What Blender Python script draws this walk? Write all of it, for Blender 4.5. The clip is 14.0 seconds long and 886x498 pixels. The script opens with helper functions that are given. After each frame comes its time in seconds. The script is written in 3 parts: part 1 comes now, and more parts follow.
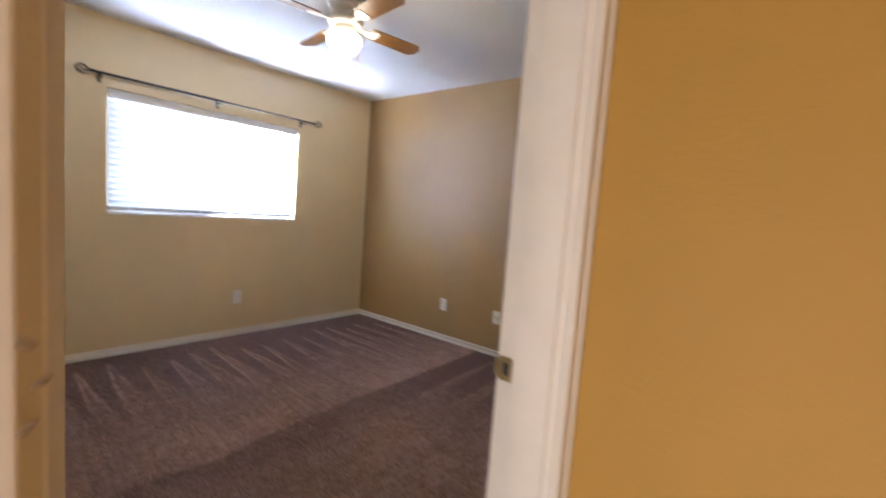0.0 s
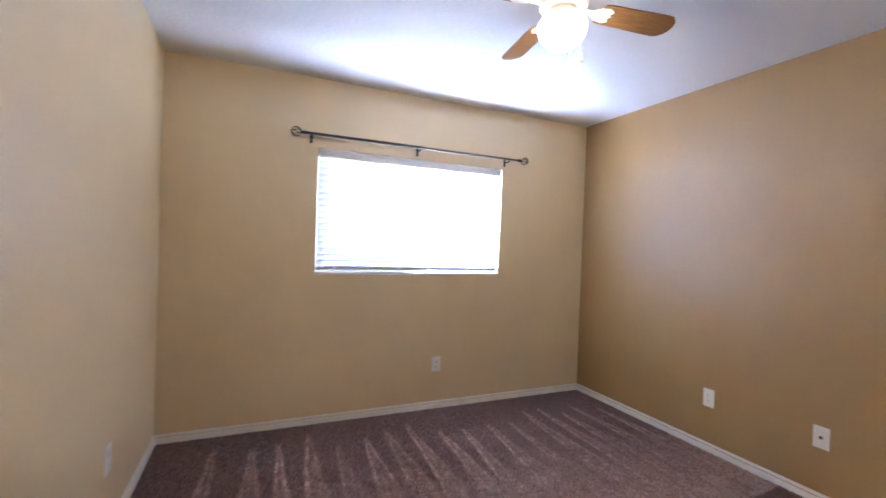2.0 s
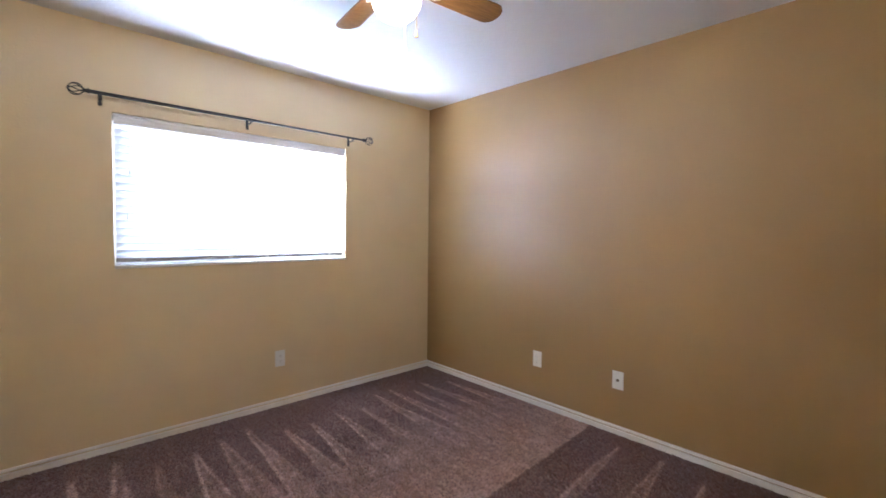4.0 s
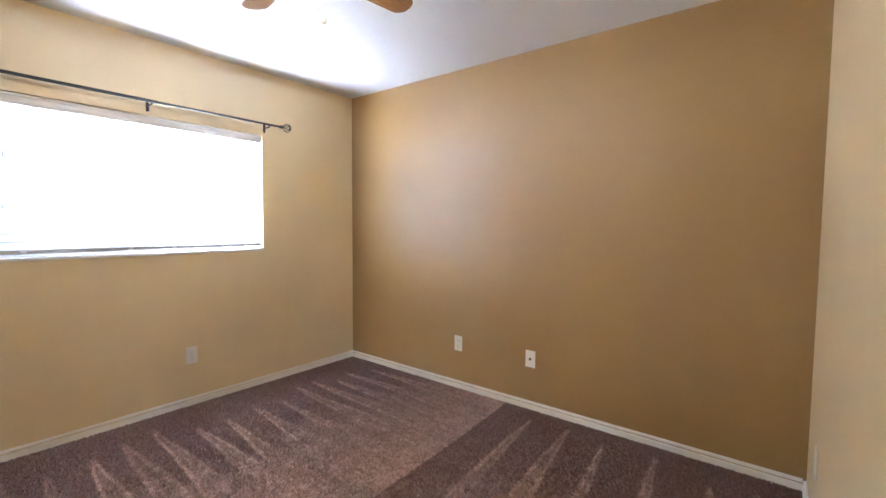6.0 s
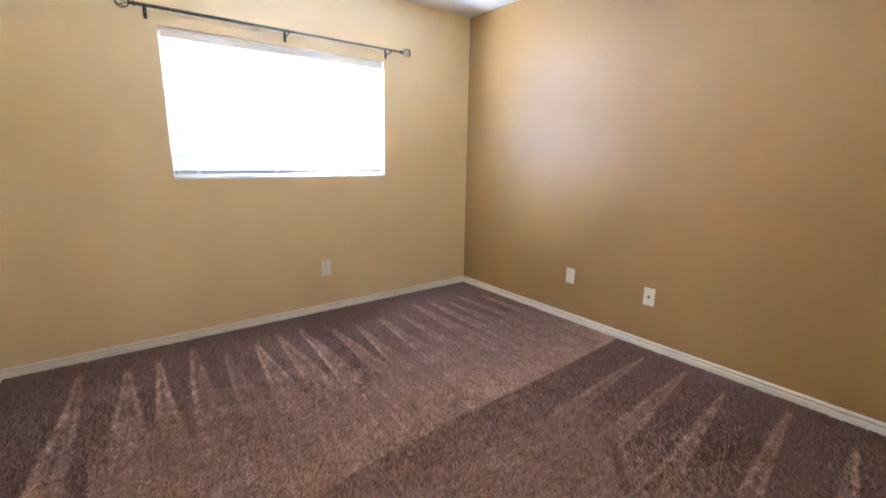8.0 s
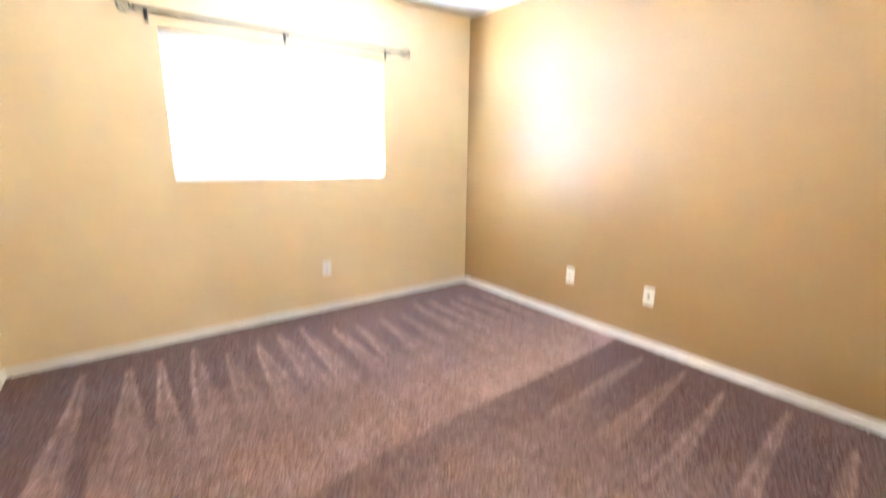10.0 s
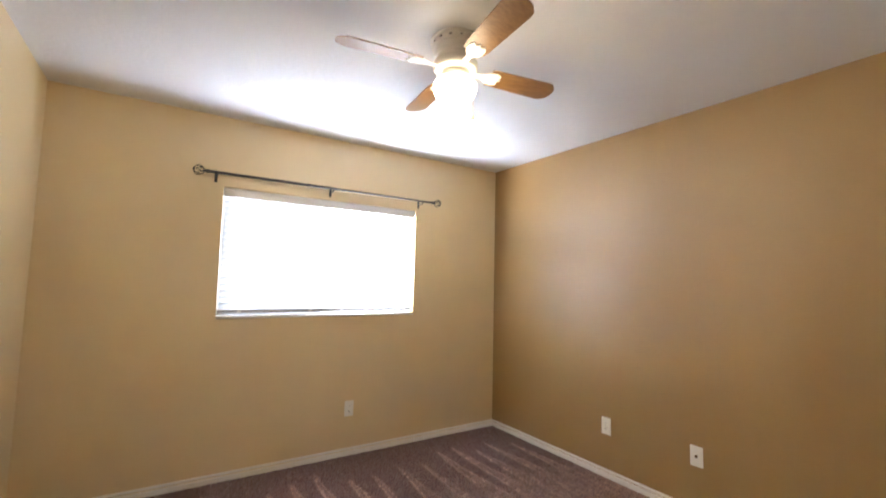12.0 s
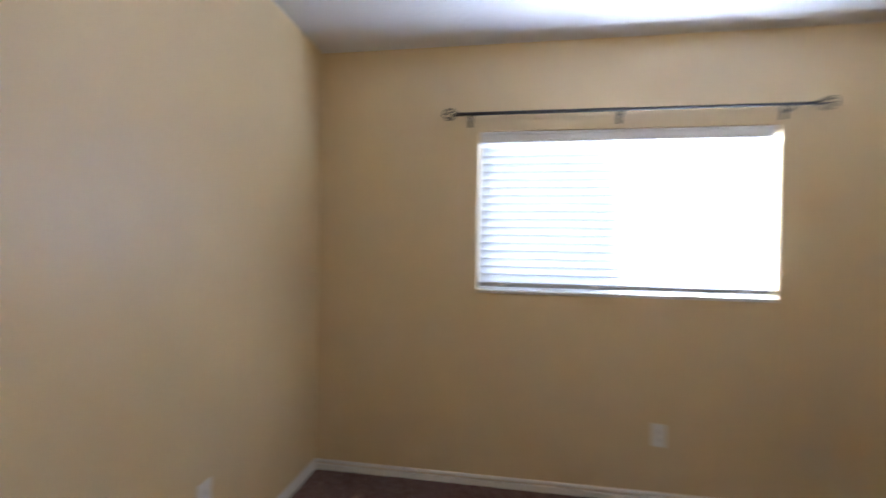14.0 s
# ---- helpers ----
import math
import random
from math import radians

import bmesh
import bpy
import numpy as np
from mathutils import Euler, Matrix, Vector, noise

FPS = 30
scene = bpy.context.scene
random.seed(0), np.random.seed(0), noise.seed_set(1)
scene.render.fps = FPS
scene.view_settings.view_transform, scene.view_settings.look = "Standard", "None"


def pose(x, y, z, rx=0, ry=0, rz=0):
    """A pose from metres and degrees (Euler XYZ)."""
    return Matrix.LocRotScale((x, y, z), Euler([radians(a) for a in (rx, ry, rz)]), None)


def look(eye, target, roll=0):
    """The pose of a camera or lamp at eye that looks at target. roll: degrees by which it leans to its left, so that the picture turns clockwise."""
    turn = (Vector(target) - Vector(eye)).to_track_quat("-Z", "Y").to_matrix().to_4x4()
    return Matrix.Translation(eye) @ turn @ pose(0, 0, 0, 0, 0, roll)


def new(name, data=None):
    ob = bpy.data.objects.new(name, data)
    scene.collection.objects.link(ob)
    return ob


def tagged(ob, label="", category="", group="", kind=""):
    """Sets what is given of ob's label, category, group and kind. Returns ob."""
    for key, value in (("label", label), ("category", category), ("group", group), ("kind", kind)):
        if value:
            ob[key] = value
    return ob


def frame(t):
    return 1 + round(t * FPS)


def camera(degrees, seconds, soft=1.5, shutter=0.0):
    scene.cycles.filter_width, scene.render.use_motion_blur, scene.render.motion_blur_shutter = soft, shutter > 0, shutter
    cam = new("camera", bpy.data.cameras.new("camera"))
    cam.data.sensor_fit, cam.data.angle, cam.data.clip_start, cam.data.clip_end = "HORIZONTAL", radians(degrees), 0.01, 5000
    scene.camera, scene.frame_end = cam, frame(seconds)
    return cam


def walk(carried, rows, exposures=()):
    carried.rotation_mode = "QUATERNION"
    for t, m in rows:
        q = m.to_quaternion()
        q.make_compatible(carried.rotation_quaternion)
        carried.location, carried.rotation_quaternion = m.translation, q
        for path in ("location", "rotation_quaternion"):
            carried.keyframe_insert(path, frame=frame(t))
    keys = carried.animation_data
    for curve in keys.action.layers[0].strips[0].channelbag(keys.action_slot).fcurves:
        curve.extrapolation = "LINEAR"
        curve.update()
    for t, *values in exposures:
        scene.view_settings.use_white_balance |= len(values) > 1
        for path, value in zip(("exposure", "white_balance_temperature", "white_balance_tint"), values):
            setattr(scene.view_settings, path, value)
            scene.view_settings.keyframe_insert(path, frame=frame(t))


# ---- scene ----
cam = camera(92.0, 14.0, 1.5, 0.5)
PATH = [
    (0, (-3.189, -3.779, 1.241), (-1.644, -2.520, 1.074), 4.20),
    (0.3, (-3.072, -3.637, 1.270), (-1.699, -2.186, 1.181), 2.70),
    (0.5, (-3.006, -3.561, 1.282), (-1.734, -2.019, 1.203), 2.20),
    (0.7, (-2.950, -3.487, 1.282), (-1.789, -1.861, 1.197), 2.30),
    (1, (-2.846, -3.363, 1.295), (-1.884, -1.610, 1.270), 3.07),
    (1.5, (-2.768, -3.204, 1.297), (-2.101, -1.319, 1.246), 2.95),
    (2, (-2.735, -3.068, 1.300), (-1.930, -1.237, 1.278), 2.06),
    (2.5, (-2.687, -3.008, 1.299), (-1.655, -1.295, 1.294), 1.61),
    (3, (-2.661, -2.999, 1.304), (-1.496, -1.374, 1.264), 1.12),
    (3.5, (-2.653, -3.016, 1.296), (-1.382, -1.472, 1.248), 0.85),
    (4, (-2.645, -3.031, 1.292), (-1.280, -1.572, 1.210), 0.66),
    (4.2, (-2.642, -3.050, 1.285), (-1.237, -1.628, 1.203), 0.73),
    (6.3, (-2.614, -3.139, 1.268), (-1.042, -1.907, 1.150), 0.40),
    (6.5, (-2.613, -3.129, 1.266), (-1.111, -1.814, 1.145), 0.49),
    (7, (-2.646, -3.102, 1.277), (-1.295, -1.633, 1.136), 0.65),
    (7.5, (-2.654, -3.113, 1.257), (-1.405, -1.564, 1.049), 0.80),
    (7.7, (-2.661, -3.111, 1.244), (-1.437, -1.557, 0.949), 0.80),
    (9.8, (-2.631, -3.153, 1.185), (-1.516, -1.631, 0.521), -0.30),
    (10, (-2.633, -3.142, 1.226), (-1.459, -1.579, 0.804), 0.60),
    (10.5, (-2.682, -3.122, 1.294), (-1.452, -1.545, 1.308), 1.69),
    (11, (-2.685, -3.139, 1.343), (-1.469, -1.571, 1.586), 1.14),
    (11.5, (-2.675, -3.162, 1.346), (-1.514, -1.559, 1.627), 0.74),
    (12, (-2.651, -3.176, 1.332), (-1.566, -1.503, 1.488), 1.36),
    (12.5, (-2.565, -3.062, 1.305), (-1.557, -1.335, 1.315), 0.99),
    (13, (-2.447, -2.819, 1.297), (-1.469, -1.077, 1.385), -1.59),
    (13.5, (-2.282, -2.568, 1.264), (-1.659, -0.668, 1.307), -2.05),
    (14, (-2.174, -2.335, 1.281), (-2.485, -0.360, 1.291), 1.09),
]
# seconds, stops, white balance
EXPOSURE = [
    (0, 0.56, 5450, 14), (0.5, 0.64, 5300, 17), (1, 0.73, 5200, 18), (1.5, 0.75, 5200, 18), (2, 0.71, 5150, 18), (3, 0.69, 5400, 15),
    (4.2, 0.73, 5350, 15), (6.3, 1.17, 5550, 12), (7, 1.28, 5550, 12), (7.7, 1.23, 5500, 12), (9.8, 2.37, 5350, 9), (10, 2.32, 5350, 9),
    (10.5, 2.06, 5450, 9), (11, 1.52, 5850, 10), (11.5, 1.12, 6050, 12), (12, 0.81, 6150, 12), (12.5, 0.44, 6000, 13), (13, 0.38, 5900, 13),
    (13.5, 0.26, 5700, 13), (14, 0.2, 5500, 13),
]
walk(cam, [(t, look(eye, target, roll)) for t, eye, target, roll in PATH], EXPOSURE)

# ---- world, sun, lamps ----
world = bpy.data.worlds.new("world")
scene.world = world
world.use_nodes = True
wn = world.node_tree.nodes
sky = wn.new("ShaderNodeTexSky")
sky.sky_type = "NISHITA"
sky.sun_disc = False
sky.sun_elevation, sky.sun_rotation = radians(40), radians(92)
world.node_tree.links.new(sky.outputs[0], wn["Background"].inputs[0])
wn["Background"].inputs[1].default_value = 0.10

sun_data = bpy.data.lights.new("sun", "SUN")
sun_data.energy, sun_data.angle, sun_data.color = 3.0, radians(0.5), (1.0, 0.95, 0.88)
sun_ob = new("sun", sun_data)
sun_ob.matrix_world = look((13, 0.5, 11), (0, 0, 0))

# room
XL, YB, H = -3.268, -3.285, 2.413         # left wall, entry wall, ceiling (the corner opposite is 0, 0)
WT = 0.15                                 # window wall thickness
WX0, WX1, WZ0, WZ1 = -2.352, -0.876, 1.068, 1.938
HB = YB - 0.152                           # hall face of the entry wall
DX0, DX1, DZ = -3.150, -2.346, 2.045      # clear doorway
FAN = (-1.615, -1.646)
FZ = 0.024                                # top of the carpet

day_data = bpy.data.lights.new("window_daylight", "AREA")
day_data.shape, day_data.size, day_data.size_y = "RECTANGLE", WX1 - WX0 - 0.02, WZ1 - WZ0 - 0.02
day_data.energy, day_data.color = 820, (0.83, 0.895, 1.0)
new("window_daylight", day_data).matrix_world = look(((WX0 + WX1) / 2, WT + 0.03, (WZ0 + WZ1) / 2), ((WX0 + WX1) / 2, -3, (WZ0 + WZ1) / 2))

fan_lamp = bpy.data.lights.new("fan_bulb", "POINT")
fan_lamp.energy, fan_lamp.color, fan_lamp.shadow_soft_size = 11, (1.0, 0.80, 0.52), 0.06
new("fan_bulb", fan_lamp).location = (*FAN, 2.197)

# warm fill lamp added low at the hall's unseen end; no known source there
HWX, HY0, HY1, HZ = -5.0, -4.60, -3.58, 2.04
hall_data = bpy.data.lights.new("hall_fill", "AREA")
hall_data.shape, hall_data.size, hall_data.size_y = "RECTANGLE", HY1 - HY0 - 0.04, 0.80
hall_data.energy, hall_data.color = 34, (1.0, 0.79, 0.56)
new("hall_fill", hall_data).matrix_world = look((HWX - 0.06, (HY0 + HY1) / 2, 0.45), (0, (HY0 + HY1) / 2, 0.75))


# ---- materials ----
def material(name, rough=0.5, metal=0.0):
    m = bpy.data.materials.new(name)
    m.use_nodes = True
    b = m.node_tree.nodes["Principled BSDF"]
    b.inputs["Roughness"].default_value = rough
    b.inputs["Metallic"].default_value = metal
    return m, m.node_tree, b


def noise_node(nt, scale, detail=2.0, rough=0.5, stretch=None):
    tc = nt.nodes.new("ShaderNodeTexCoord")
    n = nt.nodes.new("ShaderNodeTexNoise")
    n.inputs["Scale"].default_value = scale
    n.inputs["Detail"].default_value = detail
    n.inputs["Roughness"].default_value = rough
    if stretch:
        mp = nt.nodes.new("ShaderNodeMapping")
        mp.inputs["Scale"].default_value = stretch
        nt.links.new(tc.outputs["Object"], mp.inputs[0])
        nt.links.new(mp.outputs[0], n.inputs["Vector"])
    else:
        nt.links.new(tc.outputs["Object"], n.inputs["Vector"])
    return n


def ramp(nt, fac, stops):
    r = nt.nodes.new("ShaderNodeValToRGB")
    els = r.color_ramp.elements
    while len(els) < len(stops):
        els.new(0.5)
    for e, (p, c) in zip(els, stops):
        e.position, e.color = p, (*c, 1)
    nt.links.new(fac, r.inputs[0])
    return r


def bump(nt, b, heights, strength, distance):
    prev = None
    for h, s, d in zip(heights, strength, distance):
        k = nt.nodes.new("ShaderNodeBump")
        k.inputs["Strength"].default_value, k.inputs["Distance"].default_value = s, d
        nt.links.new(h, k.inputs["Height"])
        if prev:
            nt.links.new(prev, k.inputs["Normal"])
        prev = k.outputs[0]
    nt.links.new(prev, b.inputs["Normal"])


def scaled(c, k):
    return tuple(min(1, v * k) for v in c)


def painted_wall(name, colour, rough, peel=0.35, scale=95, blotch=0.05, spec=0.4):
    """Roller-painted drywall with orange-peel relief and faint large unevenness."""
    m, nt, b = material(name, rough)
    b.inputs["Specular IOR Level"].default_value = spec
    big = noise_node(nt, 1.1, 3, 0.6)
    r = ramp(nt, big.outputs[0], [(0.3, scaled(colour, 1 - blotch)), (0.7, scaled(colour, 1 + blotch))])
    nt.links.new(r.outputs[0], b.inputs["Base Color"])
    fine = noise_node(nt, scale, 2, 0.55)
    mid = noise_node(nt, scale * 0.3, 2, 0.5)
    fr = ramp(nt, fine.outputs[0], [(0.42, (0, 0, 0)), (0.62, (1, 1, 1))])
    bump(nt, b, [fr.outputs[0], mid.outputs[0]], [peel, peel * 0.6], [0.0016, 0.004])
    rr = nt.nodes.new("ShaderNodeMapRange")
    rr.inputs[3].default_value, rr.inputs[4].default_value = rough - 0.06, rough + 0.08
    nt.links.new(big.outputs[0], rr.inputs[0])
    nt.links.new(rr.outputs[0], b.inputs["Roughness"])
    return m


def plain(name, colour, rough, metal=0.0, vary=0.04, scale=14, relief=0.0):
    m, nt, b = material(name, rough, metal)
    n = noise_node(nt, scale, 4, 0.6)
    r = ramp(nt, n.outputs[0], [(0.3, scaled(colour, 1 - vary)), (0.7, scaled(colour, 1 + vary))])
    nt.links.new(r.outputs[0], b.inputs["Base Color"])
    if relief:
        f = noise_node(nt, 160, 2)
        bump(nt, b, [f.outputs[0]], [relief], [0.001])
    return m


def wood(name, dark, light):
    m, nt, b = material(name, 0.30)
    b.inputs["Specular IOR Level"].default_value = 0.5
    n = noise_node(nt, 9, 5, 0.65, (1.2, 14, 14))
    f = noise_node(nt, 40, 3, 0.6, (1.0, 22, 22))
    mix = nt.nodes.new("ShaderNodeMath")
    mix.operation = "MULTIPLY_ADD"
    mix.inputs[1].default_value = 0.45
    nt.links.new(f.outputs[0], mix.inputs[0])
    nt.links.new(n.outputs[0], mix.inputs[2])
    r = ramp(nt, mix.outputs[0], [(0.45, dark), (0.95, light)])
    nt.links.new(r.outputs[0], b.inputs["Base Color"])
    bump(nt, b, [f.outputs[0]], [0.15], [0.001])
    return m


BEIGE = painted_wall("beige_wall_paint", (0.730, 0.584, 0.342), 0.36, 0.24, spec=0.80)
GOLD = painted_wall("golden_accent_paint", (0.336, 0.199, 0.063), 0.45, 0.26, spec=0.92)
HALLP = painted_wall("hall_golden_paint", (0.46, 0.278, 0.054), 0.62, 0.20)
CEIL = painted_wall("ceiling_texture_paint", (0.78, 0.785, 0.79), 0.85, 0.36, 42, 0.02)
TRIM = plain("white_trim_paint", (0.82, 0.80, 0.77), 0.35, 0, 0.03, 9, 0.06)
DOORW = plain("white_door_paint", (0.78, 0.78, 0.78), 0.30, 0, 0.03, 7, 0.10)
PLATE = plain("white_plate_plastic", (0.84, 0.83, 0.80), 0.30, 0, 0.02)
DARKSLOT = plain("dark_slot", (0.03, 0.028, 0.025), 0.6)
BLACK = plain("black_iron", (0.014, 0.012, 0.011), 0.50, 0.0, 0.3, 60, 0.05)
NICKEL = plain("satin_nickel", (0.38, 0.335, 0.28), 0.27, 1.0, 0.06, 40)
BRONZE = plain("aged_bronze", (0.16, 0.115, 0.075), 0.40, 0.9, 0.2, 40)
# bronze darkened to carry the shade inside the uncut cup
CUP = plain("shaded_bronze_cup", (0.035, 0.026, 0.020), 0.45, 0.4, 0.2, 40)
BRASS = plain("dull_brass", (0.50, 0.38, 0.20), 0.35, 1.0, 0.12, 50)
VINYL = plain("white_vinyl", (0.82, 0.82, 0.82), 0.40, 0, 0.02)
# the rail's backlit shade is put into this greyer white
RAIL = plain("backlit_shade_rail", (0.50, 0.50, 0.51), 0.45, 0, 0.03)
FANW = plain("cream_fan_enamel", (0.86, 0.83, 0.75), 0.35, 0, 0.03)
OAK = wood("oak_blade_veneer", (0.13, 0.060, 0.020), (0.30, 0.160, 0.058))
CHIP = plain("chipped_paint", (0.24, 0.185, 0.13), 0.8, 0, 0.15, 90)
CORD = plain("white_cord", (0.75, 0.74, 0.70), 0.8)
TASSEL = plain("grey_tassel_plastic", (0.62, 0.61, 0.59), 0.5)
BACKING = plain("carpet_backing", (0.10, 0.068, 0.055), 0.95, 0, 0.15, 30)
GROUND = plain("pale_concrete_ground", (0.42, 0.40, 0.37), 0.9, 0, 0.12, 0.6, 0.2)
STUCCO = plain("outside_stucco", (0.55, 0.50, 0.43), 0.9, 0, 0.06, 3, 0.4)


def carpet_material():
    """Cut-pile yarn: light and shade of the leaning nap painted as two colours, speckled tuft by tuft."""
    m, nt, b = material("carpet_yarn", 0.92)
    at = nt.nodes.new("ShaderNodeAttribute")
    at.attribute_name = "nap"
    r = ramp(nt, at.outputs["Fac"], [(0.0, (0.126, 0.063, 0.051)), (1.0, (0.485, 0.322, 0.262))])
    geo = nt.nodes.new("ShaderNodeNewGeometry")
    mul = nt.nodes.new("ShaderNodeMix")
    mul.data_type, mul.blend_type = "RGBA", "MULTIPLY"
    mul.inputs[0].default_value = 1.0
    rr = ramp(nt, geo.outputs["Random Per Island"], [(0.0, (0.76, 0.75, 0.75)), (0.5, (1, 1, 1)), (1.0, (1.22, 1.21, 1.20))])
    nt.links.new(r.outputs[0], mul.inputs[6])
    nt.links.new(rr.outputs[0], mul.inputs[7])
    nt.links.new(mul.outputs[2], b.inputs["Base Color"])
    b.inputs["Specular IOR Level"].default_value = 0.15
    b.inputs["Sheen Weight"].default_value = 0.15
    b.inputs["Sheen Roughness"].default_value = 0.6
    return m


YARN = carpet_material()


def slat_material():
    """White faux-wood slat that lets some light through."""
    m, nt, b = material("white_slat", 0.45)
    b.inputs["Base Color"].default_value = (0.82, 0.82, 0.81, 1)
    tr = nt.nodes.new("ShaderNodeBsdfTranslucent")
    tr.inputs[0].default_value = (0.80, 0.82, 0.84, 1)
    mx = nt.nodes.new("ShaderNodeMixShader")
    mx.inputs[0].default_value = 0.39
    nt.links.new(b.outputs[0], mx.inputs[1])
    nt.links.new(tr.outputs[0], mx.inputs[2])
    nt.links.new(mx.outputs[0], nt.nodes["Material Output"].inputs[0])
    return m


SLAT = slat_material()


def glass_material():
    m, nt, b = material("clear_glass", 0.02)
    b.inputs["Transmission Weight"].default_value = 1.0
    b.inputs["IOR"].default_value = 1.45
    return m


GLASS = glass_material()


def screen_material():
    m, nt, b = material("insect_screen", 0.8)
    b.inputs["Base Color"].default_value = (0.10, 0.10, 0.10, 1)
    b.inputs["Alpha"].default_value = 0.79
    return m


SCREEN = screen_material()


def globe_material():
    m, nt, b = material("lit_frosted_glass", 0.35)
    b.inputs["Base Color"].default_value = (0.9, 0.86, 0.78, 1)
    b.inputs["Emission Color"].default_value = (1.0, 0.80, 0.52, 1)
    b.inputs["Emission Strength"].default_value = 7.0
    return m


GLOBE = globe_material()


# ---- building helpers ----
def box(bm, x0, y0, z0, x1, y1, z1, bevel=0.0, seg=2):
    vs = [bm.verts.new((x, y, z)) for x in (x0, x1) for y in (y0, y1) for z in (z0, z1)]
    fs = [bm.faces.new([vs[i] for i in q]) for q in
          ((0, 1, 3, 2), (4, 6, 7, 5), (0, 4, 5, 1), (2, 3, 7, 6), (0, 2, 6, 4), (1, 5, 7, 3))]
    if bevel:
        es = {e for f in fs for e in f.edges}
        bmesh.ops.bevel(bm, geom=list(es), offset=bevel, segments=seg, affect="EDGES", profile=0.6)
    return bm


def lathe(bm, profile, m=None, steps=40):
    """Turns a profile of (radius, z) about z; m places it."""
    m = m or Matrix()
    rings = []
    for r, z in profile:
        if r < 1e-5:
            rings.append([bm.verts.new(m @ Vector((0, 0, z)))])
        else:
            rings.append([bm.verts.new(m @ Vector((r * math.cos(2 * math.pi * i / steps), r * math.sin(2 * math.pi * i / steps), z))) for i in range(steps)])
    for a, b in zip(rings, rings[1:]):
        for i in range(steps):
            j = (i + 1) % steps
            if len(a) == 1 and len(b) == 1:
                continue
            if len(a) == 1:
                bm.faces.new((a[0], b[i], b[j]))
            elif len(b) == 1:
                bm.faces.new((a[i], a[j], b[0]))
            else:
                bm.faces.new((a[i], a[j], b[j], b[i]))
    return bm


def tube(bm, pts, r, sides=8):
    """A round bar along points."""
    pts = [Vector(p) for p in pts]
    rings = []
    for i, p in enumerate(pts):
        d = (pts[min(i + 1, len(pts) - 1)] - pts[max(i - 1, 0)]).normalized()
        u = d.orthogonal().normalized() if abs(d.z) > 0.9 else d.cross(Vector((0, 0, 1))).normalized()
        v = d.cross(u)
        rings.append([bm.verts.new(p + r * (math.cos(2 * math.pi * k / sides) * u + math.sin(2 * math.pi * k / sides) * v)) for k in range(sides)])
    for a, b in zip(rings, rings[1:]):
        for k in range(sides):
            j = (k + 1) % sides
            bm.faces.new((a[k], a[j], b[j], b[k]))
    bm.faces.new(rings[0])
    bm.faces.new(rings[-1])
    return bm


def prism(bm, outline, y0, y1, m=None):
    """An (x, z) outline drawn from y0 to y1."""
    m = m or Matrix()
    a = [bm.verts.new(m @ Vector((x, y0, z))) for x, z in outline]
    b = [bm.verts.new(m @ Vector((x, y1, z))) for x, z in outline]
    n = len(outline)
    for i in range(n):
        bm.faces.new((a[i], a[(i + 1) % n], b[(i + 1) % n], b[i]))
    bm.faces.new(a)
    bm.faces.new(b)
    return bm


def mesh_object(name, bm, mat, smooth=False):
    bmesh.ops.recalc_face_normals(bm, faces=bm.faces)
    me = bpy.data.meshes.new(name)
    bm.to_mesh(me)
    bm.free()
    me.materials.append(mat)
    if smooth:
        me.polygons.foreach_set("use_smooth", [True] * len(me.polygons))
        me.set_sharp_from_angle(angle=radians(40))
    return new(name, me)


def part(name, bm, mat, parent=None, label="", smooth=False):
    ob = mesh_object(name, bm, mat, smooth)
    ob.parent = parent
    return tagged(ob, label)


def structure(name, bm, mat, label, category):
    return tagged(mesh_object(name, bm, mat), label, category, kind="structure")


def thing(name, place, label, category, group=""):
    ob = new(name)
    ob.empty_display_size = 0.05
    ob.matrix_basis = place
    return tagged(ob, label, category, group)


# ---- the large structure ----
bm = bmesh.new()
box(bm, XL - 0.12, 0, 0, WX0, WT, H)
box(bm, WX1, 0, 0, 0.12, WT, H)
box(bm, WX0, 0, 0, WX1, WT, WZ0)
box(bm, WX0, 0, WZ1, WX1, WT, H)
structure("wall_north", bm, BEIGE, "beige painted drywall wall with the window opening", "wall")

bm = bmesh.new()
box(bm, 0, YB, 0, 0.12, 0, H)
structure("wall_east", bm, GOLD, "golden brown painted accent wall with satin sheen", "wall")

# left wall with the closet opening
CY0, CY1, CZ = -3.16, -1.912, 2.04
bm = bmesh.new()
box(bm, XL - 0.12, CY1, 0, XL, 0, H)
box(bm, XL - 0.12, YB, 0, XL, CY0, H)
box(bm, XL - 0.12, CY0, CZ, XL, CY1, H)
structure("wall_west", bm, BEIGE, "beige painted drywall wall with a closet opening", "wall")

# entry wall with the doorway, room side beige, hall side golden
RX0, RX1, RZ = DX0 - 0.02, DX1 + 0.02, DZ + 0.02
bm = bmesh.new()
box(bm, RX1, YB - 0.06, 0, 0.12, YB, H)
box(bm, XL - 0.12, YB - 0.06, 0, RX0, YB, H)
box(bm, RX0, YB - 0.06, RZ, RX1, YB, H)
structure("wall_south", bm, BEIGE, "beige painted drywall wall with the entry doorway", "wall")
bm = bmesh.new()
box(bm, RX1, HB, 0, 0.12, YB - 0.06, H)
box(bm, HWX, HB, 0, RX0, YB - 0.06, H)
box(bm, RX0, HB, RZ, RX1, YB - 0.06, H)
structure("hall_wall_north", bm, HALLP, "golden orange painted hall wall round the doorway", "wall")
bm = bmesh.new()
box(bm, HWX, -4.85, 0, 0.12, -4.73, H)
